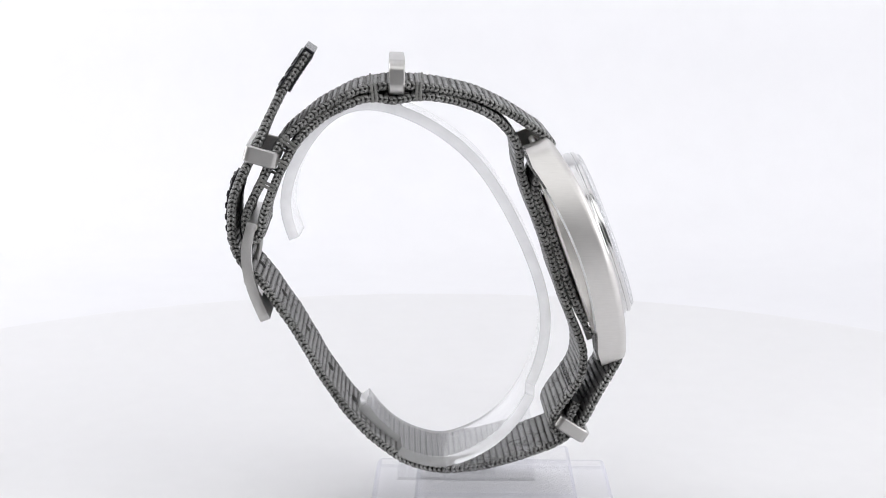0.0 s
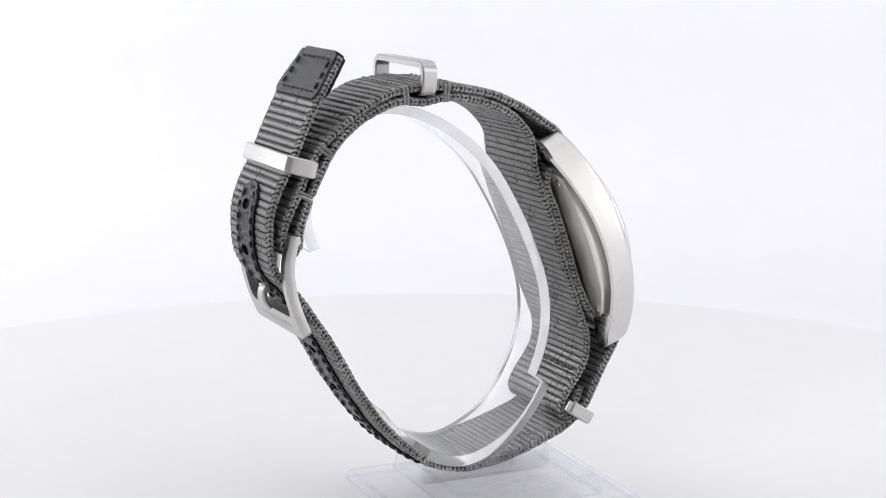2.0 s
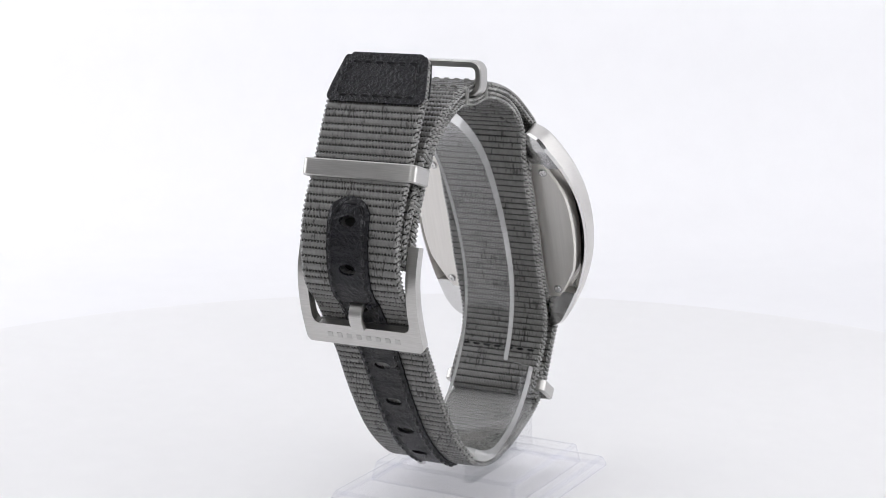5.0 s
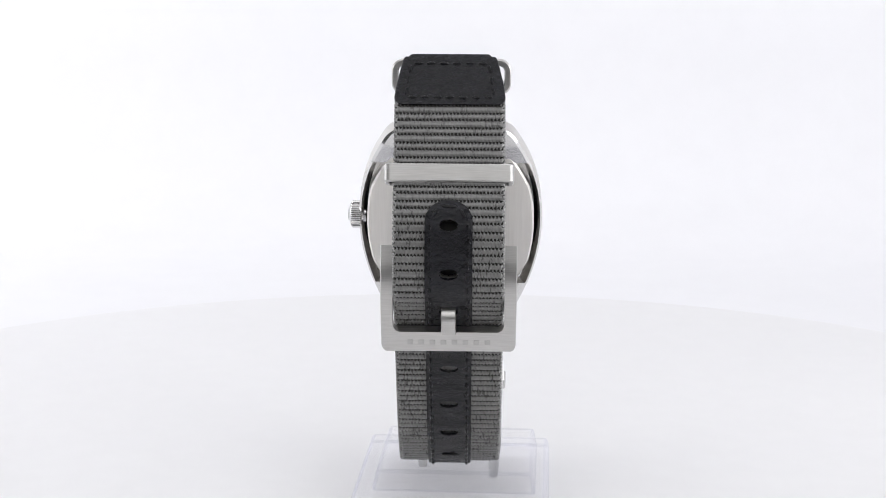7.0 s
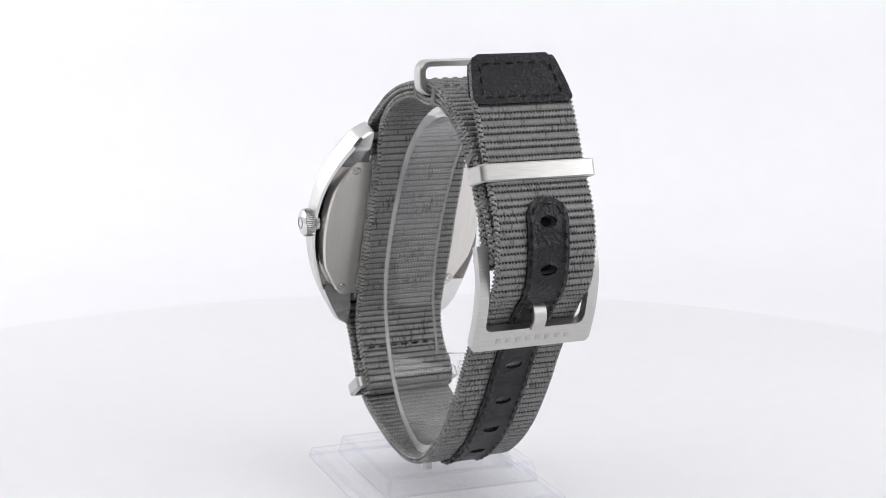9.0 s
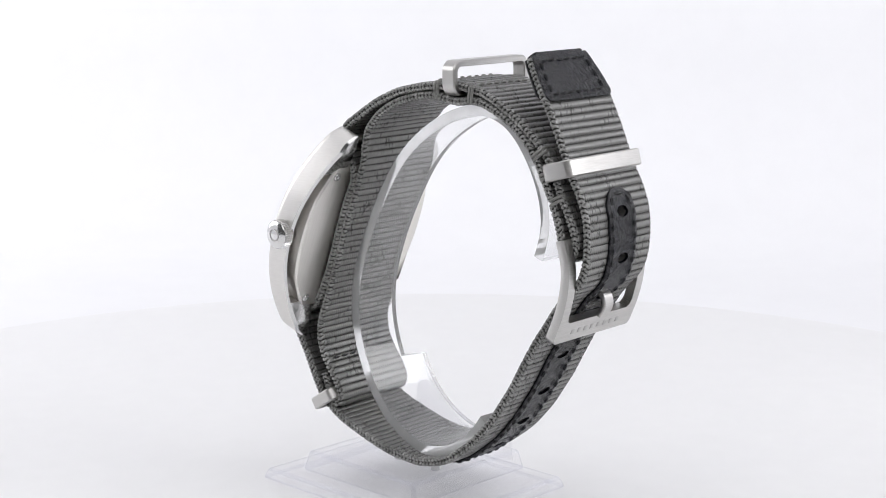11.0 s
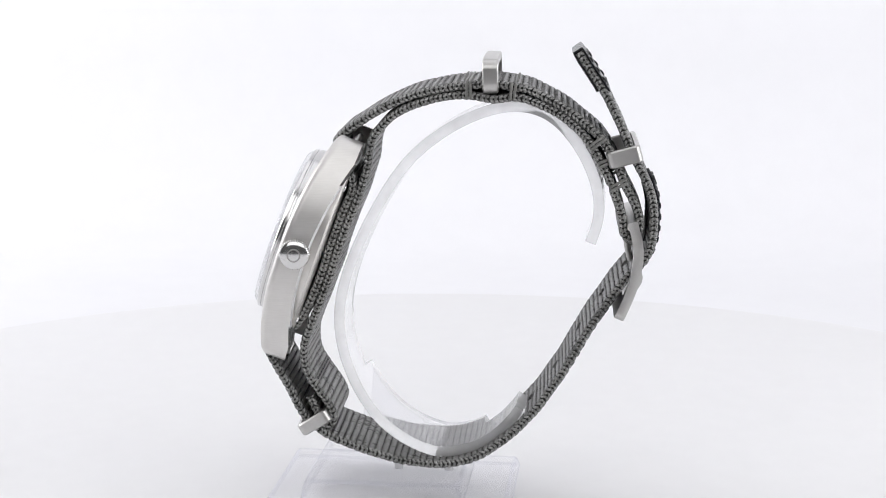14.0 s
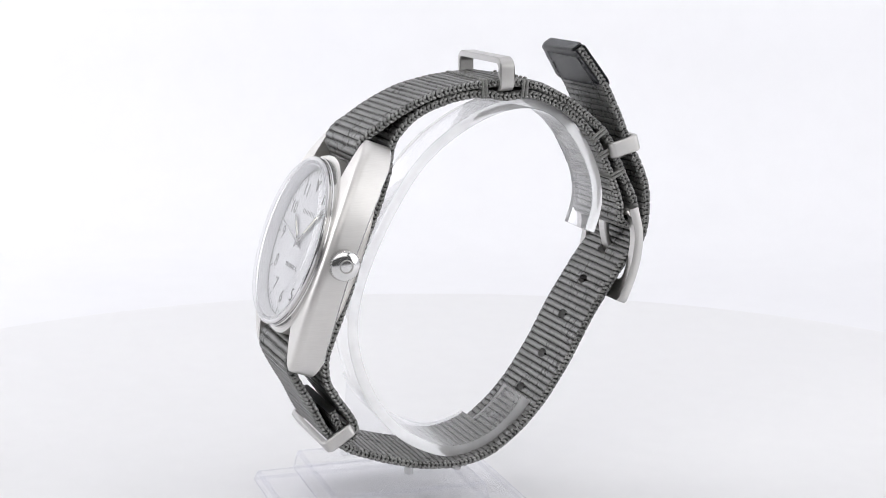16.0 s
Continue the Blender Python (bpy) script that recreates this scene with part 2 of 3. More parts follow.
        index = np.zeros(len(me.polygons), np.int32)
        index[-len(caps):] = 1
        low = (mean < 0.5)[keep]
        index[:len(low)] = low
        if yarn_glints:
            me.materials.append(yarn_glints)
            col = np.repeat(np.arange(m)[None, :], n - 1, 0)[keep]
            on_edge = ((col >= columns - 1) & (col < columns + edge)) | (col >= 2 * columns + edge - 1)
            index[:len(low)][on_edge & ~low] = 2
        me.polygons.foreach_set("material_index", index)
    elif rim:
        me.materials.append(rim)
        col = np.repeat(np.arange(m)[None, :], n - 1, 0)[keep]
        on_rim = ((col >= columns - 1) & (col < columns + edge)) | (col >= 2 * columns + edge - 1)
        index = np.ones(len(me.polygons), np.int32)
        index[:len(col)] = on_rim
        me.polygons.foreach_set("material_index", index)
    me.set_sharp_from_angle(angle=radians(70 if weave else 40))
    return me


def outward(me):
    """Turns all faces of a closed mesh outward."""
    bm = bmesh.new()
    bm.from_mesh(me)
    bmesh.ops.recalc_face_normals(bm, faces=bm.faces)
    bm.to_mesh(me)
    bm.free()
    return me


def stretch_of(path, a, b):
    r, t, s = path
    k = (s >= a) & (s <= b)
    return r[k], t[k], s[k]


def nearest(path, y, z):
    return path[2][np.argmin((path[0][:, 0] - y) ** 2 + (path[0][:, 1] - z) ** 2)]


def on_path(path, s, x, off):
    r, t, e = path
    y, z = np.interp(s, e, r[:, 0]), np.interp(s, e, r[:, 1])
    ty, tz = np.interp(s, e, t[:, 0]), np.interp(s, e, t[:, 1])
    return Vector((x, y - tz * off, z + ty * off + RISE))


def stitch_mesh(name, path, runs, off, mat, long=0.95, gap=0.4, wide=0.24):
    """Short rounded stitches along straight runs ((s, x), (s, x)) on a band."""
    verts, faces = [], []
    for (sa, xa), (sb, xb) in runs:
        length = math.hypot(sb - sa, xb - xa)
        count = max(1, int(length / (long + gap)))
        for i in range(count):
            k0, k1 = (i + 0.15) / count, (i + 0.15 + long / (long + gap)) / count
            p = on_path(path, sa + (sb - sa) * k0, xa + (xb - xa) * k0, off)
            q = on_path(path, sa + (sb - sa) * k1, xa + (xb - xa) * k1, off)
            mid = on_path(path, sa + (sb - sa) * (k0 + k1) / 2, xa + (xb - xa) * (k0 + k1) / 2, off)
            up = (on_path(path, sa + (sb - sa) * (k0 + k1) / 2, xa + (xb - xa) * (k0 + k1) / 2, off + 1) - mid).normalized()
            d = (q - p).normalized()
            side = d.cross(up)
            base = len(verts)
            for place, f, lift in ((p, 0.45, -0.12), (p.lerp(q, 0.25), 1, 0.1), (p.lerp(q, 0.75), 1, 0.1), (q, 0.45, -0.12)):
                for a in range(6):
                    verts.append(place + (side * math.cos(a * math.pi / 3) + up * math.sin(a * math.pi / 3)) * wide * f + up * lift)
            for ring in range(3):
                for a in range(6):
                    b = base + ring * 6
                    faces.append((b + a, b + (a + 1) % 6, b + 6 + (a + 1) % 6, b + 6 + a))
            faces += [tuple(base + a for a in range(6)), tuple(base + 18 + a for a in range(5, -1, -1))]
    return mesh_of(name, verts, faces, mat)


def rounded_rect(hx, hy, radius, segs=12):
    pts = []
    for cx, cy, a0 in ((hx - radius, hy - radius, 0), (-hx + radius, hy - radius, 90), (-hx + radius, -hy + radius, 180), (hx - radius, -hy + radius, 270)):
        for k in range(segs + 1):
            a = radians(a0 + 90 * k / segs)
            pts.append((cx + radius * math.cos(a), cy + radius * math.sin(a)))
    return pts


def loop_mesh(name, hx, hd, width, thick, radius, m, mat, inner=None, chamfer=0.22):
    """A rounded rectangular metal loop: hx by hd outside, wide along its own z; placed by the matrix m."""
    out = rounded_rect(hx, hd, radius)
    inn = rounded_rect(hx - thick, hd - thick, inner or max(0.2, radius - thick))
    n = len(out)
    h = width / 2
    c = chamfer
    lift = lambda pts, k, z: [(x * (1 - k / hx), y * (1 - k / hd), z) for x, y in pts]
    grow = lambda pts, k, z: [(x * (1 + k / hx), y * (1 + k / hd), z) for x, y in pts]
    rings = [lift(out, 0, -h + c), lift(out, 0, h - c), lift(out, c, h), grow(inn, c * 0.6, h), grow(inn, 0, h - c), grow(inn, 0, -h + c), grow(inn, c * 0.6, -h), lift(out, c, -h)]
    verts = [m @ Vector(p) for ring in rings for p in ring]
    faces = []
    for r in range(8):
        for k in range(n):
            a, b = r * n + k, r * n + (k + 1) % n
            c2, d = ((r + 1) % 8) * n + (k + 1) % n, ((r + 1) % 8) * n + k
            faces.append((a, b, c2, d))
    return mesh_of(name, verts, faces, mat, sharp=28)


def revolve(name, profile, segs, m, mat, closed=True, sharp=30, flute=0.0, teeth=0):
    """Turns (radius, height) pairs about the z of the matrix m."""
    verts, faces = [], []
    n = len(profile)
    for k in range(segs):
        a = 2 * math.pi * k / segs
        for rad, h in profile:
            f = 1.0
            if teeth and rad > 2.5:
                f = 1 - flute * (0.5 + 0.5 * math.cos(teeth * a))
            verts.append(m @ Vector((rad * f * math.cos(a), rad * f * math.sin(a), h)))
    for k in range(segs):
        for i in range(n if closed else n - 1):
            j = (i + 1) % n
            faces.append((k * n + i, ((k + 1) % segs) * n + i, ((k + 1) % segs) * n + j, k * n + j))
    return mesh_of(name, verts, faces, mat, sharp=sharp)


def box_between(name, lo, hi, mat, chamfer=0.15, m=Matrix.Identity(4)):
    bm = bmesh.new()
    bmesh.ops.create_cube(bm, size=1)
    for v in bm.verts:
        v.co = Vector([(l + h) / 2 + c * (h - l) for l, h, c in zip(lo, hi, v.co)])
    bmesh.ops.bevel(bm, geom=bm.edges[:], offset=chamfer, segments=2, affect="EDGES", profile=0.5)
    bm.transform(Matrix.Scale(U, 4) @ m)
    me = bpy.data.meshes.new(name)
    bm.to_mesh(me)
    bm.free()
    me.materials.append(mat)
    me.polygons.foreach_set("use_smooth", [True] * len(me.polygons))
    me.set_sharp_from_angle(angle=radians(40))
    return me


def slab(name, outline, z0, z1, m, mat, sharp=30, chamfer=0.0):
    """A flat plate with the outline (x, y), from z0 to z1, its upper rim chamfered inward."""
    n = len(outline)
    cx, cy = sum(p[0] for p in outline) / n, sum(p[1] for p in outline) / n
    rings = [[(x, y, z0) for x, y in outline], [(x, y, z1 - (chamfer if z1 > z0 else -chamfer)) for x, y in outline]]
    if chamfer:
        rings.append([(x + (cx - x) / max(1e-6, math.hypot(x - cx, y - cy)) * chamfer, y + (cy - y) / max(1e-6, math.hypot(x - cx, y - cy)) * chamfer, z1) for x, y in outline])
    verts = [m @ Vector(p) for ring in rings for p in ring]
    faces = [tuple(range(n)), tuple(range((len(rings) - 1) * n, len(rings) * n))]
    for r in range(len(rings) - 1):
        for k in range(n):
            faces.append((r * n + k, r * n + (k + 1) % n, (r + 1) * n + (k + 1) % n, (r + 1) * n + k))
    return mesh_of(name, verts, faces, mat, sharp=sharp)


def text_mesh(name, words, size, m, mat, depth=0.03):
    cu = bpy.data.curves.new(name, "FONT")
    cu.body, cu.size, cu.align_x, cu.align_y, cu.extrude, cu.resolution_u = words, size, "CENTER", "CENTER", depth, 3
    ob = bpy.data.objects.new(name, cu)
    scene.collection.objects.link(ob)
    bpy.context.view_layer.update()
    me = bpy.data.meshes.new_from_object(ob.evaluated_get(bpy.context.evaluated_depsgraph_get()))
    bpy.data.objects.remove(ob)
    me.transform(Matrix.Scale(U, 4) @ m)
    me.materials.clear()
    me.materials.append(mat)
    return me


# ---- backdrop and the assumed light tent ----
def sheet(name, profile, half_x, mat, thick=3.0):
    """A bent sheet: (y, z) profile swept from -half_x to half_x, with thickness."""
    p = np.array(profile, float)
    t = np.gradient(p, axis=0)
    t /= np.linalg.norm(t, axis=1)[:, None]
    q = p + np.stack([t[:, 1], -t[:, 0]], 1) * thick
    loop = [*p, *q[::-1]]
    n = len(loop)
    verts = [(x, y, z) for x in (-half_x, half_x) for y, z in loop]
    faces = [(k, (k + 1) % n, n + (k + 1) % n, n + k) for k in range(n)]
    k = len(p)
    for side in (0, n):
        faces += [(side + i, side + i + 1, side + n - 2 - i, side + n - 1 - i) for i in range(k - 1)]
    return mesh_of(name, verts, faces, mat)


FLOOR = -14.0
sweep = [(-480, FLOOR), (-300, FLOOR), (0, FLOOR), (230, FLOOR), (290, FLOOR)]
sweep += [(290 + 70 * math.sin(radians(a)), FLOOR + 70 - 70 * math.cos(radians(a))) for a in range(8, 91, 8)]
sweep += [(360, 300), (360, 548)]
backdrop = tagged(new("backdrop", sheet("backdrop", sweep, 430, CLOTH)), "seamless white cloth backdrop sweeping up behind the turntable", "backdrop", kind="structure")
# Unseen walls and ceiling, added to bounce light; their length shapes the metal's reflections
for name, lo, hi in (("wall_left", (-436, -120, -20), (-431, 366, 550)), ("wall_right", (431, -250, -20), (436, 366, 550)), ("ceiling", (-436, -250, 551), (436, 366, 556))):
    tagged(new(name, box_between(name, lo, hi, CLOTH)), "unseen white fabric side of the assumed light tent", "light tent", kind="structure")

# ---- turntable ----
turntable = tagged(new("turntable"), "round matt white rotating display turntable", "turntable")
part("disc", revolve("disc", [(0, 0), (165, 0), (168, -0.08), (170.5, -0.4), (172.6, -1.1), (174.2, -2.4), (175, -4.4), (175, -9), (174, -10), (0, -10)], 160, Matrix.Identity(4), TABLE_WHITE, closed=False), turntable)
part("foot", revolve("foot", [(0, -10), (120, -10), (120, FLOOR), (0, FLOOR)], 64, Matrix.Identity(4), TABLE_WHITE, closed=False), turntable)

# ---- display stand ----
stand = tagged(new("display_stand"), "clear acrylic watch stand with open cuff, on the turntable", "watch stand")
CUFF = smooth_path([(-25.9, 2.6), (-27.0, 5.8), (-27.5, 9.6), (-25.8, 16.2), (-20.9, 23.2), (-16.7, 25.5), (-11.9, 26.3), (-3.8, 23.9), (5.1, 17.5), (9.3, 11.2), (13.4, 4.0), (17.0, -4.8), (18.3, -12.0), (17.0, -20.1), (12.8, -28.4), (7.6, -33.2),
    (1.7, -35.7), (-1.3, -36.0), (-7.1, -34.6), (-11.6, -31.0), (-14.2, -27.4)], 0.5, ease=900)
CRADLE = stretch_of(CUFF, nearest(CUFF, 15.0, -23.6), nearest(CUFF, -7.4, -33.9))


def on_cradle(s):
    return CRADLE[2][0] <= s <= CRADLE[2][-1]


part("cuff", outward(ribbon("cuff", CUFF, 4.7, 1.9, GLASSY, 13, edge=3, bulge=0.15, rim=RIM, taper=lambda s: 1.58 if on_cradle(s) else 1.0, shift=lambda s: 2.8 if on_cradle(s) else 0.1)), stand)
arc = [(p[0], p[1]) for p in CRADLE[0][::4]]
YZ = Matrix(((0, 0, 1, 0), (1, 0, 0, 0), (0, 1, 0, RISE), (0, 0, 0, 1)))
part("upright", slab("upright", [(y, z - 1.4) for y, z in arc] + [(-7.9, -39.3), (16.4, -39.3)], 8.6, 10.2, YZ, ACRYLIC), stand)


def base_mesh(x0, x1, y0, y1, z0, x2, x3, y2, y3, z1):
    verts = [(x0, y0, z0), (x1, y0, z0), (x1, y1, z0), (x0, y1, z0), (x2, y2, z1), (x3, y2, z1), (x3, y3, z1), (x2, y3, z1)]
    faces = [(0, 1, 2, 3), (4, 5, 6, 7), (0, 1, 5, 4), (1, 2, 6, 5), (2, 3, 7, 6), (3, 0, 4, 7)]
    bm = bmesh.new()
    made = [bm.verts.new([c * U for c in v]) for v in verts]
    for f in faces:
        bm.faces.new([made[k] for k in f])
    bmesh.ops.recalc_face_normals(bm, faces=bm.faces)
    rounded = bmesh.ops.bevel(bm, geom=bm.edges[:], offset=0.6 * U, segments=2, affect="EDGES", profile=0.5)
    for f in rounded["faces"]:
        f.material_index = 1
    me = bpy.data.meshes.new("base")
    bm.to_mesh(me)
    bm.free()
    me.materials.append(MOULDED)
    me.materials.append(MOULDED_EDGE)
    return me


part("base", base_mesh(-16.5, 19.5, -13, 31, 0.05, -15.7, 18.7, -12.2, 30.2, 2.2), stand)
part("block", base_mesh(-12.5, 17, -5, 24, 2.3, -11.7, 16.2, -4.2, 23.2, 6.2), stand)
for py in (-4.5, 4.5):
    part("peg", revolve("peg", [(0, 6.25), (0.8, 6.25), (0.8, 7.3), (0.6, 7.6), (0, 7.6)], 16, Matrix.Translation((-3.5, py + 3.0, 0)), RIM, closed=False), stand)
# raised unreadable mark on the upright
for k, (zz, hh) in enumerate(((-38.0, 1.5), (-38.0, 1.5), (-38.0, 1.5), (-38.0, 1.5), (-38.0, 1.5), (-38.0, 1.5))):
    part("raised_mark", box_between("raised_mark", (10.15, 0.2 + k * 1.6, zz + RISE), (10.35, 1.3 + k * 1.6, zz + hh + RISE), ACRYLIC, 0.05), stand)
for ob in stand.children:
    ob.visible_shadow = False

# ---- wristwatch ----
watch = tagged(new("wristwatch"), "steel wristwatch, grey woven nylon strap buckled round the acrylic cuff", "wristwatch")
TILT = radians(20.0)
CASE = Matrix(((-1, 0, 0, -0.4), (0, -math.sin(TILT), math.cos(TILT), 20.2), (0, math.cos(TILT), math.sin(TILT), 0.6 + RISE), (0, 0, 0, 1)))


def half_width(u):
    return 17.3 - 6.5 * (abs(u) / 20.4) ** 2.1


def front_of(u):
    return 7.0 - 2.75 * (abs(u) / 20.4) ** 2.4


def back_of(u):
    return -0.5 + 2.5 * max(0.0, 1 - (u / 17.0) ** 2)


def loft(sections):
    """Faces between rows of equal length, closed at both ends."""
    n = len(sections[0])
    verts = [CASE @ Vector(p) for s in sections for p in s]
    faces = [tuple(range(n)), tuple(range((len(sections) - 1) * n, len(sections) * n))]
    for r in range(len(sections) - 1):
        for k in range(n):
            faces.append((r * n + k, r * n + (k + 1) % n, (r + 1) * n + (k + 1) % n, (r + 1) * n + k))
    return verts, faces


ROUND = [(1.4, 0.0), (1.1, 0.02), (0.6, 0.17), (0.2, 0.55), (0.02, 1.05), (0.0, 1.35)]


def case_mesh():
    verts, faces = [], []

    def add(sections):
        v, f = loft(sections)
        base = len(verts)
        verts.extend(v)
        faces.extend(tuple(base + k for k in g) for g in f)

    end = 13.05
    rows = []
    for u in np.linspace(-end, end, 41):
        w, f, b = half_width(u), front_of(u), back_of(u)
        well = math.sqrt(max(0.01, 13.6 ** 2 - u * u))
        right = [(well, u, 5.2), (well, u, f)] + [(w - dx, u, f - dz) for dx, dz in ROUND] + [(w, u, b + 0.25), (w - 0.4, u, b - 0.1), (w - 1.5, u, b + 2.0)]
        rows.append(right + [(-x, y, z) for x, y, z in right[::-1]])
    add(rows)
    for sign in (1, -1):
        rows = []
        for u in np.linspace(end, 15.75, 10):
            w = min(8.9, math.sqrt(15.8 ** 2 - u * u))
            rows.append([(-w, sign * u, front_of(u)), (w, sign * u, front_of(u)), (w, sign * u, 1.4), (-w, sign * u, 1.4)])
        add(rows)
    return finished("case", verts, faces)


def finished(name, verts, faces):
    me = mesh_of(name, verts, faces, CASE_STEEL, sharp=32)
    me.materials.append(POLISHED)
    inward = CASE.to_3x3().transposed()
    for poly in me.polygons:
        if (inward @ poly.normal).z < -0.2:
            poly.material_index = 1
    return me


def lug_mesh(sign, side):
    rows = []
    for u in np.linspace(13.05, 20.4, 14):
        w, f, b = half_width(u), front_of(u), back_of(u)
        k = max(0.0, u - 19.6) * 0.45
        w -= 0.35 * max(0.0, u - 18.6) ** 2
        rows.append([(side * 8.95, sign * u, f - k)] + [(side * (w - dx * min(1, (w - 8.95) / 2)), sign * u, f - dz - k) for dx, dz in ROUND] + [(side * w, sign * u, b + 0.4), (side * (w - 0.6), sign * u, b), (side * 8.95, sign * u, b)])
    return finished("lug", *loft(rows))


case = part("case", case_mesh(), watch, "brushed steel barrel case with four lugs")
for sign in (1, -1):
    for side in (1, -1):
        part("lug", lug_mesh(sign, side), case)
part("bezel", revolve("bezel", [(15.0, 5.6), (15.0, 7.0), (14.9, 7.15), (14.65, 7.2), (14.65, 7.45), (14.85, 7.5), (14.9, 7.65), (14.85, 8.0), (14.65, 8.15), (14.2, 8.2), (13.75, 8.05), (13.7, 5.6)], 128, CASE, BEZEL_STEEL), watch, "stepped polished steel bezel")
crystal = part("crystal", revolve("crystal", [(0, 9.2), (6, 9.17), (11, 9.08), (13.2, 9.0), (13.85, 8.9), (14.1, 8.65), (14.15, 8.2), (13.7, 8.2), (13.6, 8.4), (12.6, 8.5), (9, 8.55), (0, 8.6)], 128, CASE, CRYSTAL, closed=False, sharp=60), watch, "clear domed glass")
crystal.visible_shadow = False
dial = part("dial", revolve("dial", [(0, 6.26), (13.4, 6.26), (13.4, 6.0), (0, 6.0)], 96, CASE, DIAL, closed=False), watch, "silver white dial")
part("flange", revolve("flange", [(13.5, 6.2), (13.65, 7.9), (13.45, 7.9), (13.2, 6.3), (13.3, 6.26)], 96, CASE, DIAL), dial)


def on_dial(x, y, z, turn=0):
    return CASE @ pose(x, y, z, 0, 0, turn)


for hour in range(1, 12):
    a = radians(90 - 30 * hour)
    part("numeral", text_mesh("numeral", str(hour), 3.3, on_dial(9.9 * math.cos(a), 9.9 * math.sin(a), 6.31), INK), dial)
part("triangle_mark", slab("triangle_mark", [(-1.1, 11.2), (1.1, 11.2), (0, 9.1)], 6.27, 6.34, CASE, INK), dial)
for minute in range(60):
    a = 90 - 6 * minute
    big = minute % 5 == 0
    m = CASE @ pose(0, 0, 0, 0, 0, a)
    part("minute_mark", box_between("minute_mark", (11.7 if big else 12.1, -0.13 if big else -0.06, 6.27), (12.9, 0.13 if big else 0.06, 6.31), INK, 0.01, m), dial)
part("track_ring", revolve("track_ring", [(12.9, 6.27), (13.0, 6.27), (13.0, 6.31), (12.9, 6.31)], 96, CASE, INK), dial)
part("word", text_mesh("word", "MECHANICAL", 1.05, on_dial(0, -4.4, 6.31), INK, 0.02), dial)
for k in range(8):
    part("name_bar", box_between("name_bar", (-3.3 + k * 0.86, 4.8, 6.27), (-3.02 + k * 0.86, 5.6, 6.31), INK, 0.01, CASE), dial)


def hand(name, length, tail, wide, turn, z, mat, lume=True):
    m = CASE @ pose(0, 0, 0, 0, 0, -turn)
    ob = part(name, slab(name, [(-wide * 0.5, -tail), (wide * 0.5, -tail), (wide, length * 0.72), (wide * 0.25, length), (-wide * 0.25, length), (-wide, length * 0.72)], z, z + 0.12, m, mat), dial)
    if lume:
        part("lume_strip", box_between("lume_strip", (-wide * 0.45, length * 0.25, z + 0.1), (wide * 0.45, length * 0.75, z + 0.15), LUME, 0.01, m), ob)
    return ob


hand("hour_hand", 7.2, 1.2, 0.62, -56, 6.44, HAND_STEEL)
hand("minute_hand", 11.0, 1.4, 0.5, 48, 6.64, HAND_STEEL)
hand("seconds_hand", 11.6, 3.4, 0.14, 282, 6.84, HAND_STEEL, False)
part("hand_cap", revolve("hand_cap", [(0, 7.04), (0.55, 7.00), (0.6, 6.84), (0.6, 6.34), (0, 6.34)], 24, CASE, HAND_STEEL, closed=False), dial)


def caseback_outline():
    pts = []
    for u in np.linspace(-14.3, 14.3, 33):
        pts.append((half_width(u) - 1.6 - 0.22 * max(0.0, abs(u) - 8), u))
    return pts + [(-x, y) for x, y in pts[::-1]]


caseback = part("caseback", slab("caseback", caseback_outline(), 3.2, 0.3, CASE, SATIN, chamfer=0.35), watch, "brushed steel case back with four screws")
for sx in (-11.0, 11.0):
    for sy in (-12.3, 12.3):
        m = CASE @ Matrix.Translation((sx, sy, 0))
        screw = part("screw", revolve("screw", [(0, 0.14), (0.24, 0.14), (0.24, 0.0), (0.55, 0.0), (0.64, 0.12), (0.64, 0.6), (0, 0.6)], 24, m, POLISHED, closed=False), caseback)
        part("screw_recess", revolve("screw_recess", [(0.68, 0.34), (0.84, 0.34), (0.84, 0.296), (0.68, 0.296)], 24, m, ENGRAVED), caseback)
CROWN = CASE @ Matrix.Translation((0, 0.1, 3.9)) @ pose(0, 0, 0, 0, 90, 0)
crown = part("crown", revolve("crown", [(0, 16.0), (1.6, 16.0), (1.7, 16.8), (2.3, 16.9), (2.62, 17.1), (2.62, 18.6), (2.4, 18.85), (2.2, 19.0), (1.8, 19.15), (1.2, 19.3), (0, 19.4)], 320, CROWN, POLISHED, closed=False, flute=0.14, teeth=40), watch, "fluted polished steel crown")
part("crown_mark", revolve("crown_mark", [(0.95, 19.2), (1.15, 19.2), (1.15, 19.4), (0.95, 19.42)], 32, CROWN, ENGRAVED), crown)
for u in (18.3, -18.3):
    m = CASE @ Matrix.Translation((0, u, 2.2)) @ pose(0, 0, 0, 0, 90, 0)
    part("spring_bar", revolve("spring_bar", [(0, -9.2), (0.65, -9.2), (0.65, 9.2), (0, 9.2)], 16, m, SATIN, closed=False), watch)

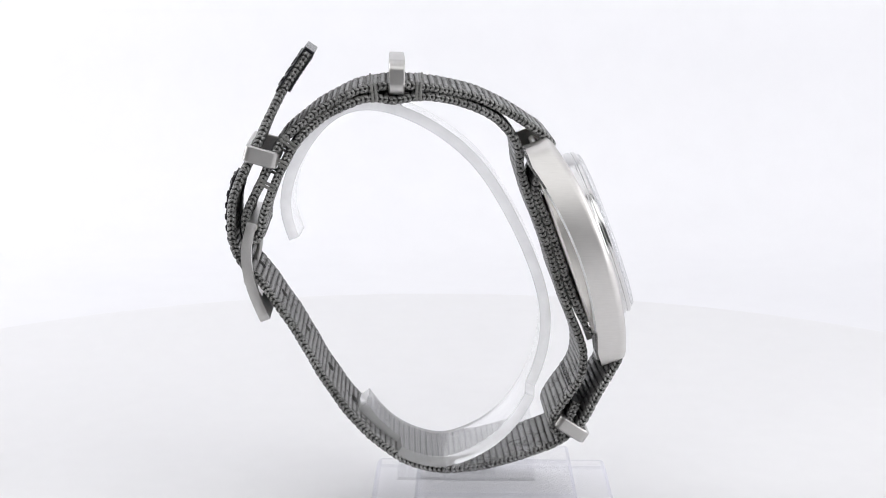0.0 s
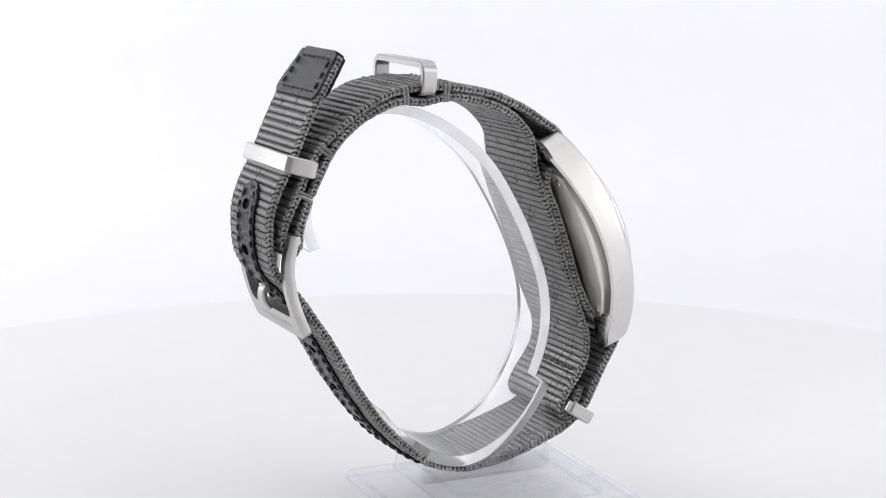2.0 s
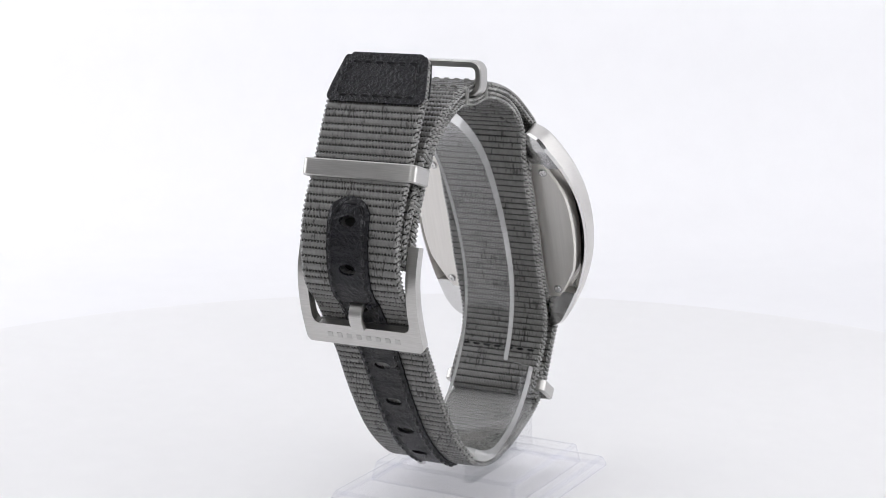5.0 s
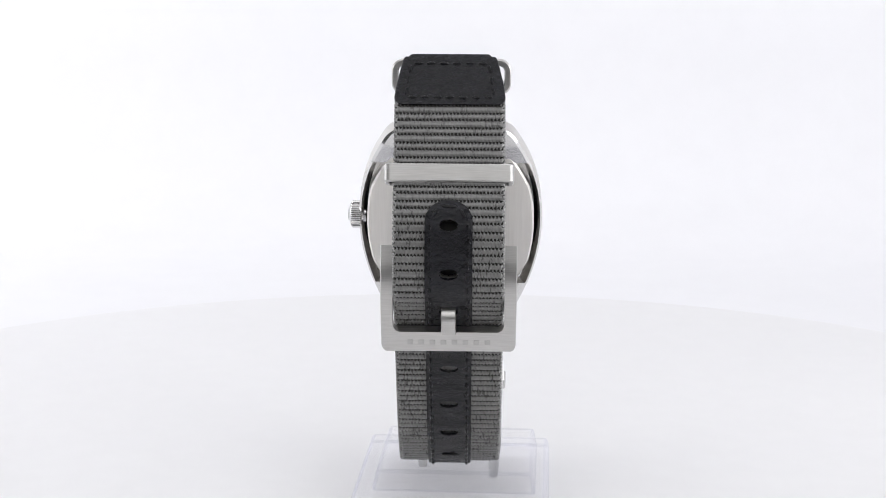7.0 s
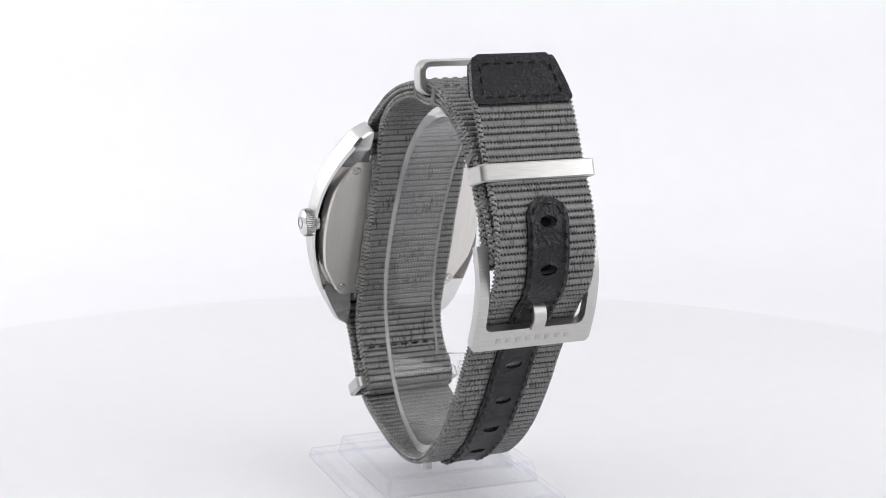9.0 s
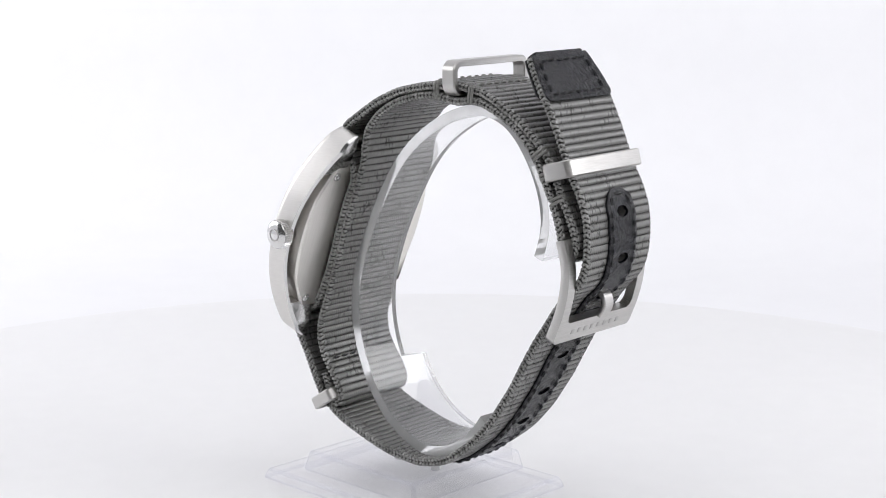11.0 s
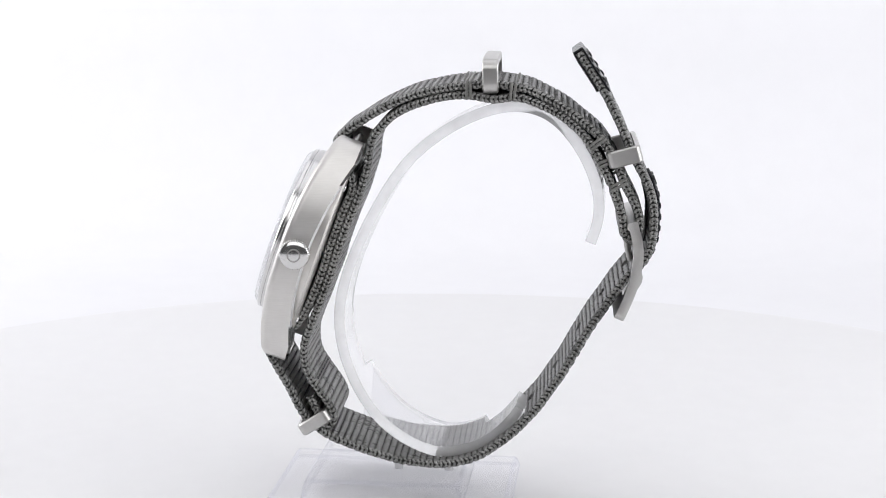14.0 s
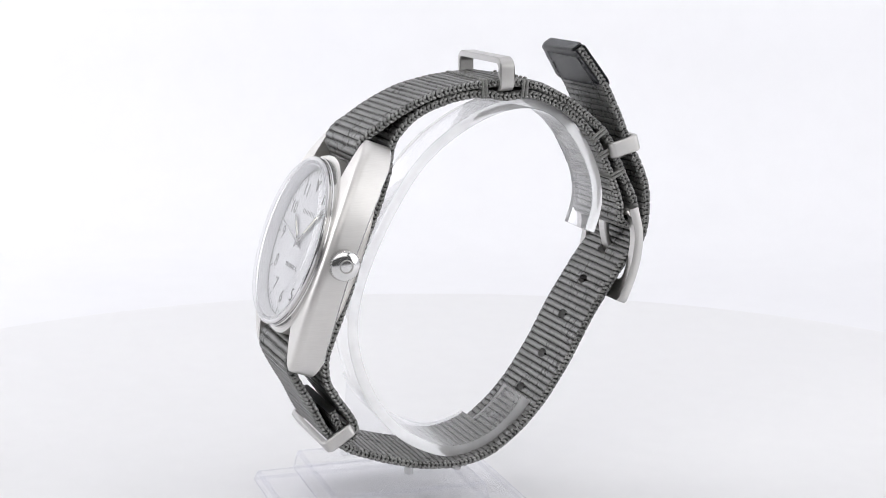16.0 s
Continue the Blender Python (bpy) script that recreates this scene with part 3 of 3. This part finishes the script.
# strap: one long band from the buckle fold over the top, behind the case, round the bottom and up to the tip
STEP = PITCH / 12
MAIN = smooth_path([(-29.3, 12.2), (-30.3, 9.6), (-31.0, 7.2), (-31.3, 4.8), (-32.4, 3.6), (-33.7, 4.6), (-34.0, 7.0), (-32.6, 10.6), (-31.1, 13.5), (-29.1, 18.0), (-27.1, 20.8), (-24.1, 23.5),
    (-20.2, 26.3), (-15.4, 28.7), (-12.1, 29.5), (-8.4, 29.9), (-4.4, 29.6), (-1.1, 29.2), (3.7, 28.2), (8.4, 26.4), (11.3, 24.8), (14.2, 23.0), (16.7, 21.3), (17.9, 19.4), (17.3, 17.0), (15.6, 14.2), (15.3, 11.4),
    (17.1, 7.2), (19.2, 1.5), (21.1, -4.3), (23.2, -9.2), (25.0, -12.2), (27.2, -13.6), (29.4, -14.0), (30.4, -15.6), (30.0, -18.0), (27.4, -22.6), (25.0, -27.3), (23.4, -29.8), (20.9, -31.8), (18.2, -33.3), (13.5, -35.0),
    (8.5, -36.5), (3.5, -37.3), (-1.4, -37.3), (-6.4, -35.9), (-11.3, -32.6), (-16.2, -27.7), (-21.1, -20.6), (-25.0, -13.6), (-27.8, -9.2), (-30.1, -5.8), (-32.5, -2.6), (-34.8, -0.3), (-36.0, 2.6), (-36.4, 6.6), (-36.0, 10.5),
    (-34.8, 13.9), (-33.3, 16.6), (-31.4, 20.7), (-29.9, 24.1), (-28.3, 27.3), (-26.8, 29.7), (-23.1, 35.2)], STEP)
LENGTH = MAIN[2][-1]
HOLES = [nearest(MAIN, y, z) for y, z in ((-36.2, 10.8), (-36.3, 3.5), (-32.6, -2.9), (-28.6, -8.0), (-24.4, -14.2), (-20.4, -21.2), (-16.0, -27.2), (-10.6, -32.2))]


def in_hole(s, x):
    return any(((s - h) / 0.85) ** 2 + (x / 1.45) ** 2 < 1 for h in HOLES)


def through_nylon(s, x):
    return in_hole(s, x)


TAB0 = nearest(MAIN, -27.5, 28.5)


def tip_taper(s):
    return 1.0 - 0.17 * max(0.0, (s - TAB0) / (LENGTH - TAB0)) ** 1.4


strap = part("strap", ribbon("strap", MAIN, 8.2, 1.25, NYLON, 133, weave=0.36, cut=through_nylon, edge=9, bulge=0.62, taper=tip_taper, rim=STRAP_SHADE, yarn_glints=EDGE_YARN_GLINTS), watch, "grey ribbed woven nylon strap")
LINING = smooth_path([(-28.95, 13.0), (-27.3, 16.4), (-25.7, 19.3), (-23.2, 22.3), (-20.0, 24.8), (-15.4, 27.0), (-12.1, 27.6), (-8.6, 27.3), (-4.4, 27.9), (-1.1, 27.7), (4.4, 26.3), (8.2, 24.3), (10.2, 22.5), (11.7, 20.5), (12.4, 18.0),
    (12.9, 14.6), (14.9, 8.6), (17.3, 2.7), (19.2, -3.3), (21.4, -9.2), (23.0, -13.3), (24.0, -16.5), (23.7, -20.3), (22.2, -23.3), (20.2, -26.0), (18.9, -28.6), (19.3, -30.4), (20.9, -30.2), (21.9, -28.0), (23.0, -25.4)], STEP)
lining = part("lining_strap", ribbon("lining_strap", LINING, 8.2, 1.2, NYLON, 133, weave=0.34, edge=9, bulge=0.62, rim=STRAP_SHADE, yarn_glints=EDGE_YARN_GLINTS), watch, "grey ribbed woven nylon strap")

# seams across the band beside the ring and at the lining's folded end
for y, z in ((-12.8, 29.4), (-3.9, 29.6)):
    seam = nearest(MAIN, y, z)
    part("seam", stitch_mesh("seam", MAIN, [((seam, -7.6), (seam, 7.6))], 0.86, THREAD, long=1.3, gap=0.6, wide=0.2), strap)
seam = nearest(LINING, 22.4, -23.0)
part("seam", stitch_mesh("seam", LINING, [((seam, -7.6), (seam, 7.6))], -0.84, BLACK_THREAD, long=1.4, gap=0.7, wide=0.24), lining)

# added dark patch that keeps the two upper holes from showing white
part("hole_darkener", ribbon("hole_darkener", stretch_of(MAIN, HOLES[1] - 1.6, HOLES[0] + 1.6), 2.4, 0.2, STRAP_SHADE, 9, offset=-0.9, edge=1), strap)

# leather strip with the holes
A0, A1 = nearest(MAIN, -4.0, -36.1), nearest(MAIN, -34.7, 14.3)


def strip_taper(s):
    k = (s - (A1 - 3.3)) / 3.3
    return 1.0 if k < 0 else max(0.06, math.sqrt(max(0.0, 1 - k * k)))


def strip_relief(s, X):
    ridge = 0.16 * np.exp(-((np.abs(X) - 2.9) / 0.35) ** 2)
    puff = sum(0.18 * np.exp(-((s - h) / 1.9) ** 2) for h in HOLES)
    return ridge + puff[:, None] * np.exp(-(X / 2.4) ** 2) + 0.05 * np.sin(s * 2.1)[:, None] + 0.025 * np.sin(s[:, None] * 4.3 + 2 * np.sin(X * 1.9)) * np.sin(X * 2.7 + 1.5 * np.sin(s * 1.7)[:, None])


strip = part("leather_strip", ribbon("leather_strip", stretch_of(MAIN, A0, A1), 3.6, 0.5, LEATHER, 45, offset=0.95, taper=strip_taper, cut=in_hole, edge=2, bulge=0.1, shape=strip_relief), watch, "black leather hole strip, stitched")
part("stitching", stitch_mesh("stitching", MAIN, [((A0, -2.95), (A1 - 3.2, -2.95)), ((A0, 2.95), (A1 - 3.2, 2.95)), ((A1 - 3.1, -2.8), (A1 - 1.2, -1.7)), ((A1 - 3.1, 2.8), (A1 - 1.2, 1.7)), ((A1 - 1.0, -1.5), (A1 - 1.0, 1.5))], 1.24, BLACK_THREAD, long=1.4, gap=0.45, wide=0.26), strip)
def tab_relief(s, X):
    a, b = np.repeat(s[:, None], X.shape[1], 1), X
    return 0.035 * np.sin(a * 2.3 + 1.7 * np.sin(b * 1.3)) * np.sin(b * 1.9 + np.sin(a * 1.1))


def rounding(s, start, end, radius, half):
    """Factor on the width that rounds the corners at both ends of a band."""
    k = max(0.0, 1 - (s - start) / radius, 1 - (end - s) / radius)
    return 1 - radius / half * (1 - math.sqrt(max(0.0, 1 - k * k)))


# leather tab at the tip, on both faces
for side in (1, -1):
    first = TAB0 - (0.4 if side > 0 else -0.8)
    tab = part("leather_tab", ribbon("leather_tab", stretch_of(MAIN, first, LENGTH), 8.7, 0.34, LEATHER, 41, offset=side * 0.84, taper=lambda s: tip_taper(s) * rounding(s, first, LENGTH + 0.6, 1.3, 8.7), shape=tab_relief, edge=2, bulge=0.1), watch, "black leather strap tip, stitched")
    runs = [((TAB0 + 0.8, -7.0), (LENGTH - 1.3, -6.1)), ((TAB0 + 0.8, 7.0), (LENGTH - 1.3, 6.1)), ((TAB0 + 0.8, -7.0), (TAB0 + 0.8, 7.0)), ((LENGTH - 1.2, -6.1), (LENGTH - 1.2, 6.1))]
    part("stitching", stitch_mesh("stitching", MAIN, runs, side * 1.0, BLACK_THREAD, long=1.5, gap=0.45, wide=0.2), tab)
END = on_path(MAIN, LENGTH, 0, 0)
part("tip_edge", slab("tip_edge", rounded_rect(6.55, 0.98, 0.5), 0.0, 0.5, Matrix.Translation(END) @ Matrix(((1, 0, 0, 0), (0, MAIN[1][-1][1], MAIN[1][-1][0], 0), (0, -MAIN[1][-1][0], MAIN[1][-1][1], 0), (0, 0, 0, 1))), LEATHER, chamfer=0.2), watch)


def frame_at(y, z, dy, dz, x=0.0):
    """x stays; the loop's second axis lies along (dy, dz)."""
    n = math.hypot(dy, dz)
    dy, dz = dy / n, dz / n
    return Matrix(((1, 0, 0, x), (0, dy, -dz, y), (0, dz, dy, z + RISE), (0, 0, 0, 1)))


part("keeper", loop_mesh("keeper", 10.1, 2.95, 2.85, 0.85, 1.1, frame_at(-31.1, 17.9, -5.6, 1.6), BRUSHED), watch, "brushed steel strap keeper")
part("ring", loop_mesh("ring", 10.0, 2.95, 2.7, 1.1, 1.9, frame_at(-8.3, 31.2, 0.02, 1), BRUSHED, inner=1.0), watch, "satin steel loop on top of the strap")
part("keeper", loop_mesh("keeper", 10.3, 3.0, 2.3, 0.95, 1.1, frame_at(22.1, -29.9, 5.0, -3.2), BRUSHED), watch, "brushed steel strap keeper")

# buckle
BUCKLE = smooth_path([(-32.7, 6.9), (-33.75, 2.5), (-33.6, -1.4), (-32.6, -5.4), (-30.7, -10.1)], 0.12)
BL = BUCKLE[2][-1]


def buckle_window(s, x):
    lo, hi, half, r = 0.9, BL - 3.7, 8.75, 1.2
    if not lo < s < hi or abs(x) > half:
        return False
    if s > hi - r and abs(x) > half - r:
        return (s - hi + r) ** 2 + (abs(x) - half + r) ** 2 < r * r
    return True


buckle = part("buckle", ribbon("buckle", BUCKLE, 10.6, 1.7, BRUSHED, 201, cut=buckle_window, edge=2, bulge=0.12, taper=lambda s: rounding(s, -9.0, BL + 0.15, 1.3, 10.6)), watch, "brushed steel pin buckle")
part("bar", revolve("bar", [(0, -10.4), (0.7, -10.4), (0.7, 10.4), (0, 10.4)], 16, frame_at(-32.5, 6.0, 1, 0) @ pose(0, 0, 0, 0, 90, 0), SATIN, closed=False), buckle)
TONGUE = smooth_path([(-32.0, 5.0), (-32.2, 1.0), (-33.2, -2.4), (-34.4, -3.6), (-34.6, -5.2), (-33.6, -6.9)], 0.3)
part("tongue", ribbon("tongue", TONGUE, 1.08, 0.9, BRUSHED, 5, edge=2, bulge=0.12), buckle, "brushed steel buckle tongue")
for k in range(8):
    part("engraved_bar", box_between("engraved_bar", (-6.5 + k * 1.75, -0.45, -0.1), (-5.6 + k * 1.75, 0.45, 0.04), ENGRAVED, 0.03, Matrix.Translation(on_path(BUCKLE, BL - 1.8, 0, -0.87)) @ pose(0, 0, 0, 112, 0, 0)), buckle)

# thread wraps that join the layers
for y, z, dy, dz, hd in ((-4.6, 28.8, 0.02, 1, 1.7), (-12.1, 28.6, -0.12, 1, 1.6), (-26.5, 20.1, -0.8, 0.6, 1.75), (-30.3, 13.0, -1, 0.5, 1.7), (-28.2, 16.9, -0.9, 0.45, 1.7)):
    for shift in (-0.32, 0.32):
        m = frame_at(y, z, dy, dz)
        part("thread_wrap", loop_mesh("thread_wrap", 8.85, hd, 0.5, 0.42, 0.6, m @ Matrix.Translation((0, 0, shift)), THREAD, chamfer=0.15), strap)


def motions():
    """All turns together about the vertical axis of the turntable."""
    place = {watch: pose(1.35 * U, 0, 0, 0, 0, -0.92), stand: pose(0, 0, 0, 0, 0, -3.6), turntable: pose(0, 0, 0)}
    for thing, m in place.items():
        walk(thing, [(t, pose(0, 0, 0, 0, 0, RATE * (t - MIDDLE)) @ m) for t in range(0, 17)])


motions()
